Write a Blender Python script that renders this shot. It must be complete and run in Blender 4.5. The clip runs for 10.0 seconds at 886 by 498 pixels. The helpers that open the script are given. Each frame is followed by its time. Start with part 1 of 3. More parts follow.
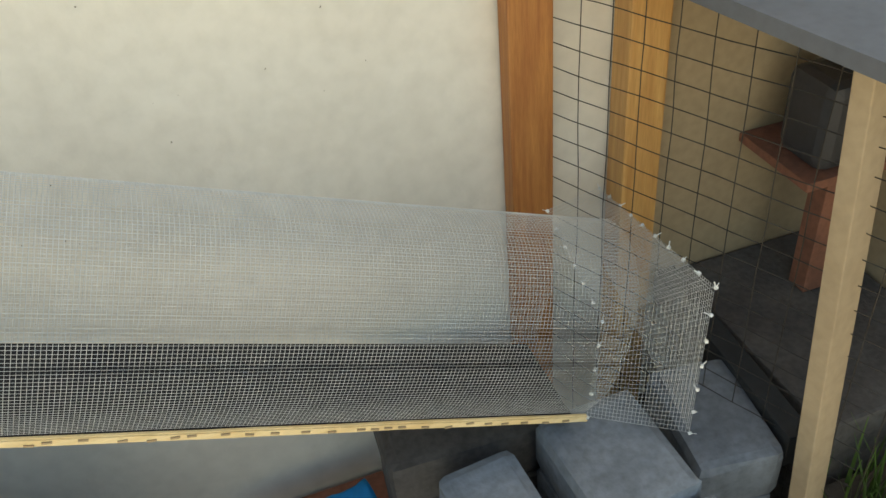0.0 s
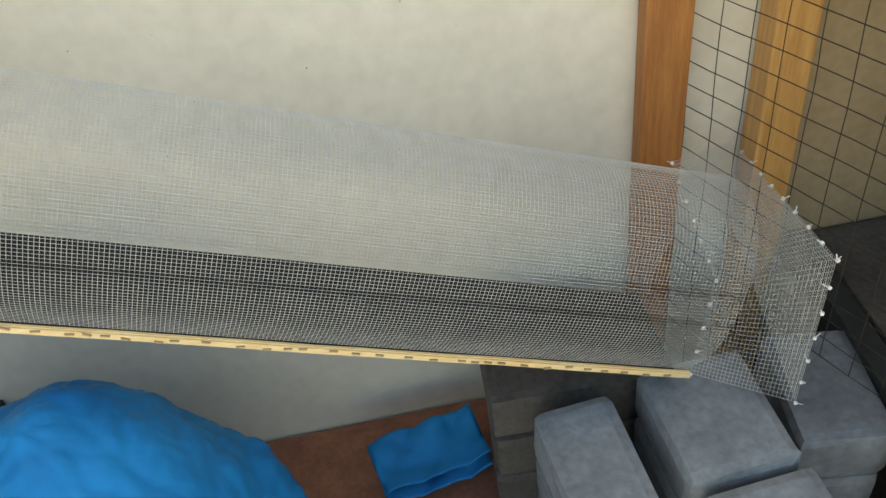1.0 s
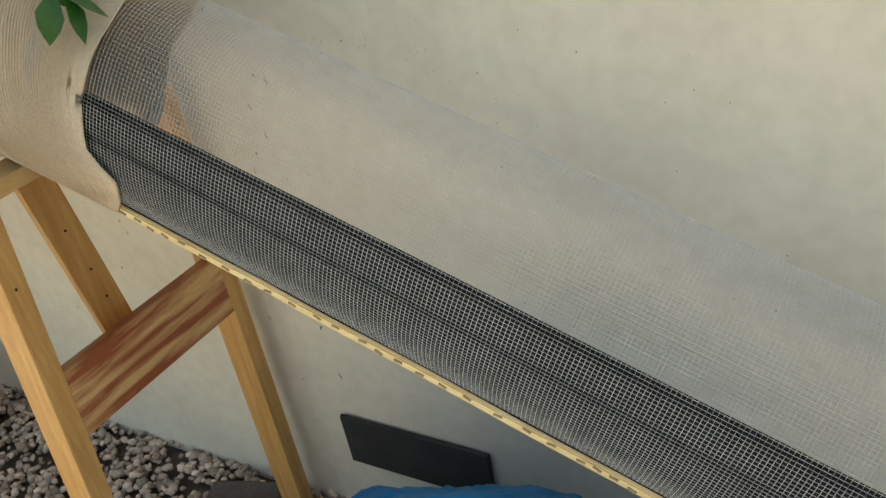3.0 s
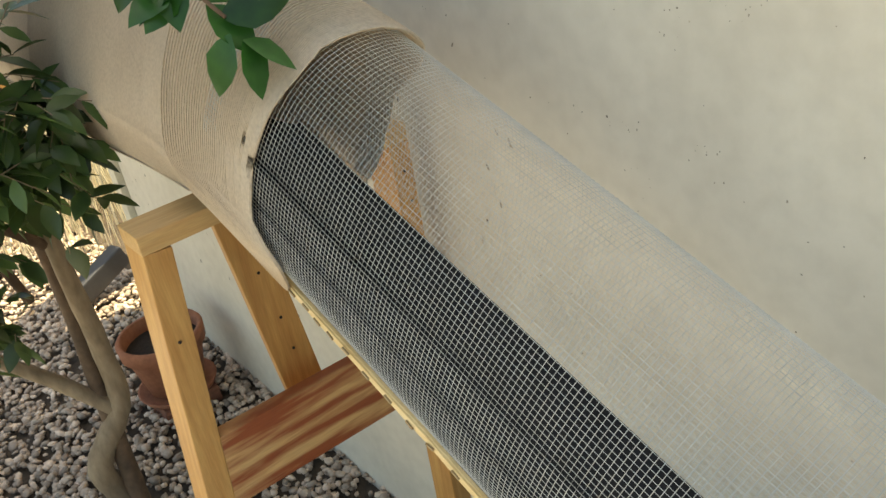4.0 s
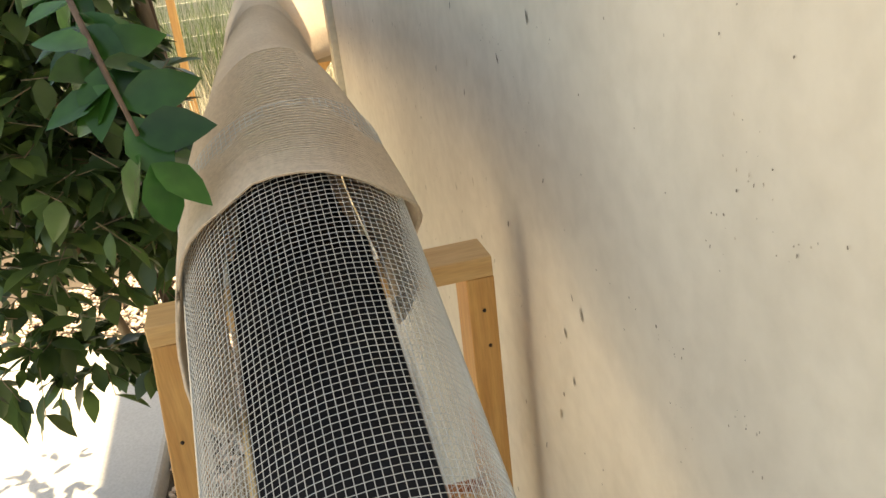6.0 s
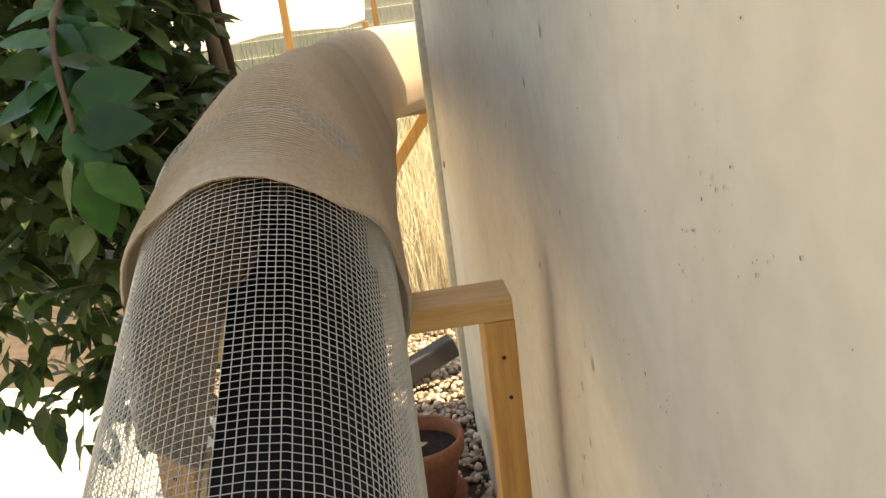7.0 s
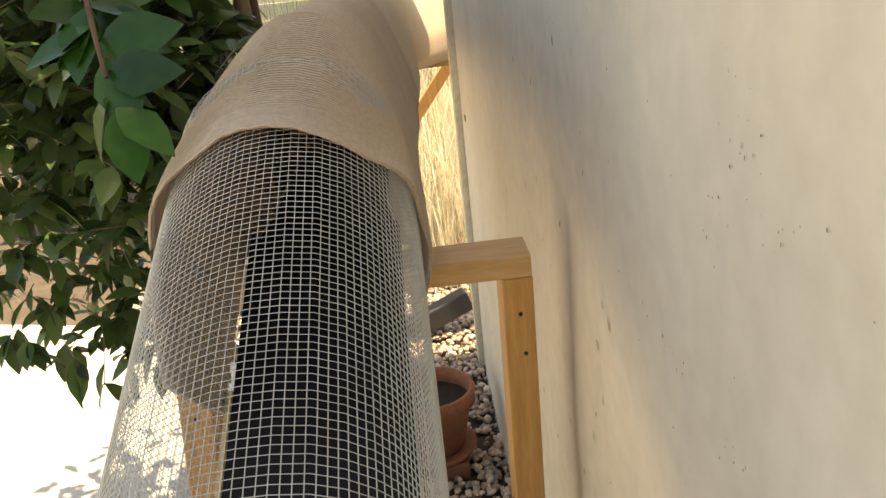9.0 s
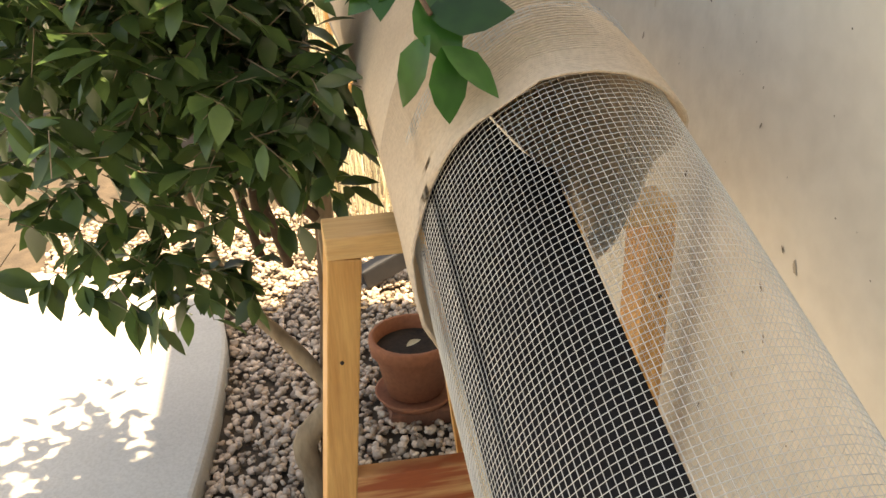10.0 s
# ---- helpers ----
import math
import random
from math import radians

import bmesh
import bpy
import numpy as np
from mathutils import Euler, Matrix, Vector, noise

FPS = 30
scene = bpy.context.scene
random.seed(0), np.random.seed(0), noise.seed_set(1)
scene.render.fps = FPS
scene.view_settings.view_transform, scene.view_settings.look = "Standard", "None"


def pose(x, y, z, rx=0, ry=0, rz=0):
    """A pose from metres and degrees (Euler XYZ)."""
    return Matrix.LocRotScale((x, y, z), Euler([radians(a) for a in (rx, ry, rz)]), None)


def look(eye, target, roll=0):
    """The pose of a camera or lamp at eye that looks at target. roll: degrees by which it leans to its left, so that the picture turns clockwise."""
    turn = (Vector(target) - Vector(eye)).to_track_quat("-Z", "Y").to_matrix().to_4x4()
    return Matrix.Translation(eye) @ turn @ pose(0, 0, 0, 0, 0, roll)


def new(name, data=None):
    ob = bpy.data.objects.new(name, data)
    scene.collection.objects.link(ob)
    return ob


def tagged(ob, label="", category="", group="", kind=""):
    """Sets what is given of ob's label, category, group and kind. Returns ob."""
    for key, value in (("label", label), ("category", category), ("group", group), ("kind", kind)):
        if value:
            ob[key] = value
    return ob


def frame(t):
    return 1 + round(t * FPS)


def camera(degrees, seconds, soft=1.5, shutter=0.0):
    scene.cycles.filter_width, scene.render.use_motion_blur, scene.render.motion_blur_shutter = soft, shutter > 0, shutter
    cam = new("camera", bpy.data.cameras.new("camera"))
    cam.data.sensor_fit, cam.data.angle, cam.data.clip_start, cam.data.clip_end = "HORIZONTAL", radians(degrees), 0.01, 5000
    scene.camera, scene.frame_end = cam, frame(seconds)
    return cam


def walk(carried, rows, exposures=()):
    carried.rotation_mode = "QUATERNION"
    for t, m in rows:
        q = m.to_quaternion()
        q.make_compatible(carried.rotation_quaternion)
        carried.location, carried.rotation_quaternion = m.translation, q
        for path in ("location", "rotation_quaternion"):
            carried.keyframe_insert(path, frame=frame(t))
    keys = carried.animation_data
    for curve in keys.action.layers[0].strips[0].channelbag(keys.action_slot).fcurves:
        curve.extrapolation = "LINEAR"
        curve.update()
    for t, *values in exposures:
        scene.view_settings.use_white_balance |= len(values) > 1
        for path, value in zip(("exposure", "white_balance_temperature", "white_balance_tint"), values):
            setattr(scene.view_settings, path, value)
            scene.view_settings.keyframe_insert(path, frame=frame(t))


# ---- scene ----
cam = camera(54.37, 10.0)
PATH = [
    (0, (1.706, -1.613, 1.554), (2.149, -0.095, 0.329), -5.6),
    (0.5, (1.692, -1.629, 1.610), (1.984, -0.158, 0.287), -6.8),
    (1, (1.756, -1.627, 1.591), (1.852, -0.137, 0.261), -8.4),
    (1.5, (1.788, -1.613, 1.570), (1.594, -0.058, 0.326), -11.0),
    (2, (1.695, -1.604, 1.627), (1.231, -0.053, 0.452), -11.0),
    (2.5, (1.647, -1.563, 1.621), (0.892, -0.075, 0.519), -10.7),
    (2.7, (1.628, -1.533, 1.633), (0.793, -0.068, 0.557), -10.8),
    (3.8, (1.473, -1.036, 1.603), (0.116, 0.079, 0.646), -10.8),
    (4, (1.372, -0.975, 1.605), (-0.071, 0.017, 0.638), -10.1),
    (4.5, (1.395, -0.830, 1.651), (-0.225, -0.152, 0.695), -9.0),
    (5, (1.366, -0.782, 1.633), (-0.267, -0.046, 0.744), -8.3),
    (5.2, (1.374, -0.718, 1.639), (-0.290, -0.011, 0.782), -8.6),
    (6.5, (1.251, -0.273, 1.514), (-0.620, -0.107, 0.828), -6.9),
    (7, (1.241, -0.225, 1.473), (-0.669, -0.132, 0.887), -7.7),
    (7.5, (1.247, -0.208, 1.482), (-0.666, -0.125, 0.904), -8.4),
    (8, (1.250, -0.209, 1.480), (-0.656, -0.129, 0.880), -8.3),
    (8.5, (1.255, -0.204, 1.480), (-0.649, -0.148, 0.870), -8.2),
    (9, (1.248, -0.234, 1.480), (-0.631, -0.189, 0.795), -6.1),
    (9.5, (1.221, -0.359, 1.497), (-0.615, -0.289, 0.707), -3.4),
    (10, (1.218, -0.692, 1.513), (-0.578, -0.353, 0.701), -1.9),
]
walk(cam, [(t, look(eye, target, roll)) for t, eye, target, roll in PATH],
     [(0, 1.85, 9000, 0), (1, 1.95, 8900, 0), (2, 1.62, 8900, 0), (2.7, 1.45, 9000, 0), (4.0, 1.62, 9000, 0), (5.0, 1.92, 9300, 3), (7.5, 1.48, 10200, 8), (9, 1.6, 10200, 8), (10, 1.9, 10400, 10)])

# ---- light ----
SUN_ELEV, SUN_AZ = radians(76), radians(10)      # azimuth from +y towards -x
world = bpy.data.worlds.new("sky")
scene.world = world
world.use_nodes = True
wn = world.node_tree
sky = wn.nodes.new("ShaderNodeTexSky")
sky.sky_type = "NISHITA"
sky.sun_disc = False
sky.sun_elevation = SUN_ELEV
sky.sun_rotation = SUN_AZ
sky.dust_density = 1.5
wn.links.new(sky.outputs[0], wn.nodes["Background"].inputs[0])
wn.nodes["Background"].inputs[1].default_value = 0.12
sun_data = bpy.data.lights.new("sun", "SUN")
sun_data.energy, sun_data.angle, sun_data.color = 4.2, radians(0.6), (1.0, 0.93, 0.82)
sun = new("sun", sun_data)
to_sun = Vector((math.sin(SUN_AZ) * math.cos(SUN_ELEV), math.cos(SUN_AZ) * math.cos(SUN_ELEV), math.sin(SUN_ELEV)))
sun.rotation_mode = "QUATERNION"
sun.rotation_quaternion = to_sun.to_track_quat("Z", "Y")
sun.location = to_sun * 20

# ---- materials ----
def mat(name, base, dark=None, rough=0.7, scale=8.0, metal=0.0, bump=0.1, bscale=60.0, stretch=(1, 1, 1), random_tint=0.0, contrast=1.0, trans=0.0, spec=0.5, stain=0.25):
    m = bpy.data.materials.new(name)
    m.use_nodes = True
    n, l = m.node_tree.nodes, m.node_tree.links
    b = n["Principled BSDF"]
    tc = n.new("ShaderNodeTexCoord")
    mp = n.new("ShaderNodeMapping")
    mp.inputs["Scale"].default_value = stretch
    l.new(tc.outputs["Object"], mp.inputs[0])
    big = n.new("ShaderNodeTexNoise")
    big.inputs["Scale"].default_value, big.inputs["Detail"].default_value = scale, 6
    fine = n.new("ShaderNodeTexNoise")
    fine.inputs["Scale"].default_value, fine.inputs["Detail"].default_value = bscale, 5
    for t in (big, fine):
        l.new(mp.outputs[0], t.inputs["Vector"])
    ramp = n.new("ShaderNodeValToRGB")
    dark = dark or tuple(c * 0.7 for c in base)
    ramp.color_ramp.elements[0].position, ramp.color_ramp.elements[1].position = 0.5 - 0.22 / contrast, 0.5 + 0.22 / contrast
    ramp.color_ramp.elements[0].color, ramp.color_ramp.elements[1].color = (*dark, 1), (*base, 1)
    l.new(big.outputs[0], ramp.inputs[0])
    mix = n.new("ShaderNodeMix")
    mix.data_type, mix.blend_type = "RGBA", "MULTIPLY"
    mix.inputs[0].default_value = stain
    fr = n.new("ShaderNodeValToRGB")
    fr.color_ramp.elements[0].position, fr.color_ramp.elements[1].position = 0.3, 0.62
    fr.color_ramp.elements[0].color = (0.45, 0.42, 0.38, 1)
    l.new(fine.outputs[0], fr.inputs[0])
    l.new(ramp.outputs[0], mix.inputs[6])
    l.new(fr.outputs[0], mix.inputs[7])
    out = mix.outputs[2]
    if random_tint:
        info = n.new("ShaderNodeObjectInfo") if random_tint > 0 else n.new("ShaderNodeNewGeometry")
        hs = n.new("ShaderNodeHueSaturation")
        mr = n.new("ShaderNodeMapRange")
        mr.inputs[3].default_value, mr.inputs[4].default_value = 1 - abs(random_tint), 1 + abs(random_tint)
        l.new(info.outputs["Random" if random_tint > 0 else "Random Per Island"], mr.inputs[0])
        l.new(mr.outputs[0], hs.inputs["Value"])
        l.new(out, hs.inputs["Color"])
        out = hs.outputs[0]
    l.new(out, b.inputs["Base Color"])
    b.inputs["Roughness"].default_value, b.inputs["Metallic"].default_value = rough, metal
    b.inputs["Specular IOR Level"].default_value = spec
    if trans:
        b.inputs["Transmission Weight"].default_value = 0
        tr = n.new("ShaderNodeBsdfTranslucent")
        l.new(out, tr.inputs[0])
        ms = n.new("ShaderNodeMixShader")
        ms.inputs[0].default_value = trans
        l.new(b.outputs[0], ms.inputs[1])
        l.new(tr.outputs[0], ms.inputs[2])
        l.new(ms.outputs[0], n["Material Output"].inputs[0])
    if bump:
        bp = n.new("ShaderNodeBump")
        bp.inputs["Strength"].default_value, bp.inputs["Distance"].default_value = bump, 0.004
        l.new(fine.outputs[0], bp.inputs["Height"])
        l.new(bp.outputs[0], b.inputs["Normal"])
    return m


STUCCO = mat("painted_stucco", (0.75, 0.685, 0.585), (0.67, 0.605, 0.51), 0.85, 2.6, bump=0.6, bscale=22, stain=0.14, contrast=1.3)
CEDAR = mat("stained_cedar", (0.47, 0.19, 0.05), (0.31, 0.10, 0.025), 0.55, 6, bump=0.15, bscale=40, stretch=(14, 14, 0.8), stain=0.35)
PINE = mat("pale_pine", (0.66, 0.37, 0.13), (0.50, 0.235, 0.07), 0.5, 5, bump=0.1, bscale=30, stretch=(12, 12, 0.9), stain=0.25)
PINE_Y = mat("pine_along_y", (0.68, 0.44, 0.2), (0.55, 0.31, 0.12), 0.5, 5, bump=0.1, bscale=30, stretch=(12, 0.9, 12), stain=0.25)
RAIL = mat("heartwood_pine", (0.66, 0.39, 0.17), (0.33, 0.085, 0.03), 0.5, 3.5, bump=0.1, bscale=30, stretch=(3, 0.9, 9), contrast=2.5, stain=0.25)
STRIP = mat("batten_pine", (0.80, 0.62, 0.35), (0.68, 0.47, 0.22), 0.55, 5, bump=0.1, bscale=40, stretch=(0.9, 12, 12), stain=0.2)
MAT_BLACK = mat("black_rubber_mat", (0.012, 0.012, 0.016), (0.007, 0.007, 0.009), 0.6, 12, bump=0.15, bscale=90, spec=0.25)
WIRE = mat("galvanised_wire", (0.62, 0.63, 0.62), (0.48, 0.49, 0.485), 0.45, 25, metal=0.3, bump=0, stain=0.1)
RUST = mat("dark_welded_wire", (0.06, 0.05, 0.04), (0.03, 0.025, 0.02), 0.6, 25, metal=0.4, bump=0)
STEEL = mat("staple_steel", (0.42, 0.31, 0.18), (0.3, 0.21, 0.12), 0.5, 25, metal=0.2, bump=0)
NAIL = mat("nail_head", (0.05, 0.035, 0.03), None, 0.5, 25, metal=0.6, bump=0)
CLOTH = mat("beige_shade_cloth", (0.74, 0.62, 0.49), (0.65, 0.53, 0.41), 0.9, 5, bump=0.3, bscale=160, trans=0.25, stain=0.25)
WHITE_CLOTH = mat("white_canopy_cloth", (0.84, 0.82, 0.76), (0.76, 0.73, 0.66), 0.85, 2.0, bump=0.2, bscale=40, trans=0.2, stain=0.1)
ZIP = mat("white_nylon", (0.85, 0.85, 0.82), None, 0.4, 20, bump=0)
BLOCK = mat("grey_concrete_block", (0.235, 0.26, 0.285), (0.13, 0.145, 0.16), 0.85, 9, bump=0.7, bscale=55, random_tint=0.12, stain=0.4)
BLOCK_OLD = mat("weathered_block", (0.13, 0.115, 0.10), (0.07, 0.06, 0.055), 0.95, 7, bump=0.6, bscale=60, stain=0.5)
TARP = mat("blue_polythene_tarp", (0.0, 0.215, 0.50), (0.0, 0.14, 0.37), 0.5, 5, bump=0.9, bscale=16, stain=0.1, spec=0.08)
TERRA = mat("terracotta", (0.42, 0.16, 0.085), (0.30, 0.11, 0.06), 0.85, 9, bump=0.2, bscale=60, stain=0.35)
SOIL = mat("potting_soil", (0.045, 0.03, 0.022), (0.02, 0.014, 0.01), 0.95, 40, bump=0.9, bscale=90)
BRICK = mat("red_brick", (0.30, 0.12, 0.07), (0.2, 0.08, 0.05), 0.9, 12, bump=0.4, bscale=60, stain=0.4)
CONCRETE = mat("patio_concrete", (0.56, 0.54, 0.50), (0.47, 0.45, 0.42), 0.85, 2.2, bump=0.3, bscale=90, stain=0.25)
PEBBLE = mat("river_pebbles", (0.68, 0.54, 0.43), (0.40, 0.305, 0.24), 0.75, 14, bump=0.15, bscale=120, random_tint=-0.5, contrast=1.2, stain=0.3)
DARKBARK = mat("dark_bark", (0.17, 0.105, 0.065), (0.09, 0.055, 0.035), 0.85, 18, bump=0.6, bscale=50, stain=0.4)
EARTH = mat("earth", (0.12, 0.09, 0.065), (0.06, 0.045, 0.034), 0.95, 9, bump=0.8, bscale=60)
BARK = mat("grey_brown_bark", (0.36, 0.27, 0.18), (0.20, 0.14, 0.09), 0.85, 18, bump=0.6, bscale=50, stretch=(1, 1, 0.4), stain=0.4)
LEAF = mat("glossy_leaf", (0.105, 0.165, 0.05), (0.05, 0.095, 0.034), 0.32, 9, bump=0.05, random_tint=-0.5, trans=0.34, stain=0.1)
LEAF_N = mat("glossy_leaf_near", (0.036, 0.125, 0.024), (0.014, 0.062, 0.012), 0.27, 14, bump=0.12, random_tint=0.45, trans=0.18, stain=0.15, spec=0.35)
SPECK = mat("dried_dirt_specks", (0.44, 0.38, 0.30), (0.22, 0.18, 0.135), 0.9, 30, bump=0, random_tint=-0.6)
SLATE = mat("dark_slate", (0.035, 0.036, 0.036), (0.018, 0.019, 0.019), 0.8, 10, bump=0.3, bscale=60)
PLASTIC = mat("dark_grey_plastic", (0.05, 0.05, 0.055), None, 0.45, 10, bump=0.05)
STRAW = mat("dry_grass", (0.88, 0.82, 0.64), (0.60, 0.51, 0.33), 0.8, 6, bump=0, random_tint=-0.5, trans=0.3)
GRASS = mat("green_weeds", (0.12, 0.2, 0.04), (0.06, 0.12, 0.02), 0.6, 9, bump=0, random_tint=-0.4, trans=0.3)
HEDGE = mat("far_hedge", (0.17, 0.24, 0.08), (0.08, 0.13, 0.04), 0.6, 9, bump=0, random_tint=-0.4, trans=0.3)
SIDING = mat("cream_siding", (0.78, 0.72, 0.58), (0.7, 0.64, 0.5), 0.7, 3, bump=0.1, bscale=40)
# board tan; also the shade painted on the cage's back wall and front post
TAN = mat("tan_board_and_shade", (0.42, 0.31, 0.19), (0.33, 0.24, 0.145), 0.75, 3, bump=0.15, bscale=40, stain=0.25)
GREYPAINT = mat("grey_painted_board", (0.13, 0.135, 0.15), (0.09, 0.095, 0.105), 0.6, 4, bump=0.1, bscale=40)

# ---- mesh helpers ----
def obj(name, verts, faces, material, parent=None, label="", smooth=False):
    me = bpy.data.meshes.new(name)
    me.from_pydata([tuple(v) for v in verts], [], faces)
    me.update()
    if smooth:
        me.polygons.foreach_set("use_smooth", [True] * len(me.polygons))
    me.materials.append(material)
    ob = new(name, me)
    if parent is not None:
        ob.parent = parent
    if label:
        ob["label"] = label
    return ob


def part(name, bm, material, parent, label="", smooth=False):
    me = bpy.data.meshes.new(name)
    bm.normal_update()
    bm.to_mesh(me)
    bm.free()
    if smooth:
        me.polygons.foreach_set("use_smooth", [True] * len(me.polygons))
    me.materials.append(material)
    ob = new(name, me)
    if parent is not None:
        ob.parent = parent
    if label:
        ob["label"] = label
    return ob


def thing(name, label, category, at=(0, 0, 0), group="", kind=""):
    e = new(name)
    e.empty_display_size = 0.05
    e.location = at
    return tagged(e, label, category, group, kind)


def box_bm(a, b, bevel=0.003, jitter=0.0, seed=0):
    bm = bmesh.new()
    bmesh.ops.create_cube(bm, size=1)
    a, b = Vector(a), Vector(b)
    for v in bm.verts:
        v.co = Vector([(a[i] + b[i]) / 2 + v.co[i] * (b[i] - a[i]) for i in range(3)])
    if bevel:
        bmesh.ops.bevel(bm, geom=bm.edges[:], offset=bevel, segments=2, affect="EDGES", profile=0.6)
    if jitter:
        rnd = random.Random(seed)
        for v in bm.verts:
            v.co += Vector([rnd.uniform(-jitter, jitter) for _ in range(3)])
    return bm


def stick_bm(p, q, w, d, side=(0, 1, 0), bevel=0.003):
    """A beam from p to q, w wide along side and d deep across it."""
    p, q = Vector(p), Vector(q)
    ax = (q - p)
    ln = ax.length
    ax.normalize()
    s = Vector(side)
    s = (s - ax * s.dot(ax)).normalized()
    t = ax.cross(s)
    bm = box_bm((-w / 2, -d / 2, 0), (w / 2, d / 2, ln), bevel)
    m = Matrix((s, t, ax)).transposed().to_4x4()
    m.translation = p
    bm.transform(m)
    return bm


class Wires:
    """Thin square wires gathered into one mesh."""

    def __init__(self):
        self.v, self.f = [], []

    def add(self, pts, r, n=4):
        pts = [Vector(p) for p in pts]
        base = len(self.v)
        for i, p in enumerate(pts):
            t = (pts[min(i + 1, len(pts) - 1)] - pts[max(i - 1, 0)]).normalized()
            u = t.cross(Vector((0.31, 0.17, 0.93)))
            if u.length < 0.1:
                u = t.cross(Vector((0.9, 0.2, 0.1)))
            u.normalize()
            w = t.cross(u)
            for k in range(n):
                a = 2 * math.pi * k / n
                self.v.append(p + u * (r * math.cos(a)) + w * (r * math.sin(a)))
        for i in range(len(pts) - 1):
            for k in range(n):
                a, b = base + i * n + k, base + i * n + (k + 1) % n
                self.f.append((a, b, b + n, a + n))

    def make(self, name, material, parent=None, label="", smooth=True):
        return obj(name, self.v, self.f, material, parent, label, smooth)


def tube_obj(name, pts, radii, material, parent=None, sides=10, label="", wobble=0.0, seed=1):
    rnd = random.Random(seed)
    v, f = [], []
    pts = [Vector(p) for p in pts]
    for i, p in enumerate(pts):
        t = (pts[min(i + 1, len(pts) - 1)] - pts[max(i - 1, 0)]).normalized()
        u = t.cross(Vector((0.1, 0.95, 0.2))).normalized()
        w = t.cross(u)
        for k in range(sides):
            a = 2 * math.pi * k / sides
            r = radii[i] * (1 + rnd.uniform(-wobble, wobble))
            v.append(p + u * (r * math.cos(a)) + w * (r * math.sin(a)))
    for i in range(len(pts) - 1):
        for k in range(sides):
            a, b = i * sides + k, i * sides + (k + 1) % sides
            f.append((a, b, b + sides, a + sides))
    f.append(tuple(range(sides))[::-1])
    f.append(tuple(range(len(v) - sides, len(v))))
    return obj(name, v, f, material, parent, label, True)


def smooth_path(pts, steps=8):
    """Catmull-Rom through the points."""
    pts = [Vector(p) for p in pts]
    out = []
    for i in range(len(pts) - 1):
        a, b, c, d = pts[max(i - 1, 0)], pts[i], pts[i + 1], pts[min(i + 2, len(pts) - 1)]
        for k in range(steps):
            t = k / steps
            out.append(0.5 * (2 * b + (c - a) * t + (2 * a - 5 * b + 4 * c - d) * t * t + (3 * b - a - 3 * c + d) * t ** 3))
    out.append(pts[-1])
    return out


def lathe(profile, n=28):
    v, f = [], []
    for r, z in profile:
        for k in range(n):
            a = 2 * math.pi * k / n
            v.append((r * math.cos(a), r * math.sin(a), z))
    for i in range(len(profile) - 1):
        for k in range(n):
            a, b = i * n + k, i * n + (k + 1) % n
            f.append((a, b, b + n, a + n))
    return v, f


def leaf_shape(l, w, cup):
    """One pointed leaf: a folded, drooping blade along +x."""
    v = []
    for s, ww in ((0, 0.06), (0.18, 0.62), (0.42, 1.0), (0.68, 0.78), (0.88, 0.34), (1.0, 0.0)):
        z = -0.18 * l * s * s
        v += [(l * s, 0, z), (l * s, w * ww / 2, z + cup * ww), (l * s, -w * ww / 2, z + cup * ww)]
    f = []
    for i in range(5):
        a = i * 3
        f += [(a, a + 3, a + 4, a + 1), (a, a + 2, a + 5, a + 3)]
    return np.array(v), f


# ---- setting ----
G = -0.50                      # gravel level
X_END, X_CAGE = -2.48, 2.45    # the wall's far end, the wire panel
# raised out of view so that the wall's shade ends on the patio
WALL_TOP = 4.50

ground = obj("ground", [(-60, -60, G - 0.03), (60, -60, G - 0.03), (60, 60, G - 0.03), (-60, 60, G - 0.03)], [(0, 1, 2, 3)], EARTH)
tagged(ground, "bare brown earth under the gravel", "ground", kind="structure")

# stucco wall, cut into a grid so that it undulates slightly
def stucco_wall():
    bm = box_bm((X_END, 0, G - 0.05), (3.6, 0.16, WALL_TOP), 0)
    bmesh.ops.subdivide_edges(bm, edges=[e for e in bm.edges if abs((e.verts[0].co - e.verts[1].co).x) > 1 or abs((e.verts[0].co - e.verts[1].co).z) > 1], cuts=60, use_grid_fill=True)
    for v in bm.verts:
        if v.co.y < 0.01 and abs(v.co.x - X_END) > 0.01:
            v.co.y += -0.003 + 0.006 * noise.noise((v.co.x * 2.2, 3.1, v.co.z * 2.2))
    ob = part("wall_house", bm, STUCCO, None, smooth=False)
    return tagged(ob, "cream painted stucco house wall with small stains", "wall", kind="structure")


stucco_wall()
# unseen eave, added to set where the shade edge falls
eave = part("ceiling_eave_unseen", box_bm((X_END - 0.1, -0.06, WALL_TOP), (3.7, 0.3, WALL_TOP + 0.12), 0.01), SIDING, None)
tagged(eave, "unseen eave added above the wall to cast its shade", "eave", kind="structure")

# dark scuffs on the wall, single and in clusters, larger and longer towards its far end
def wall_face(x, z):
    return -0.0042 + 0.006 * noise.noise((x * 2.2, 3.1, z * 2.2))


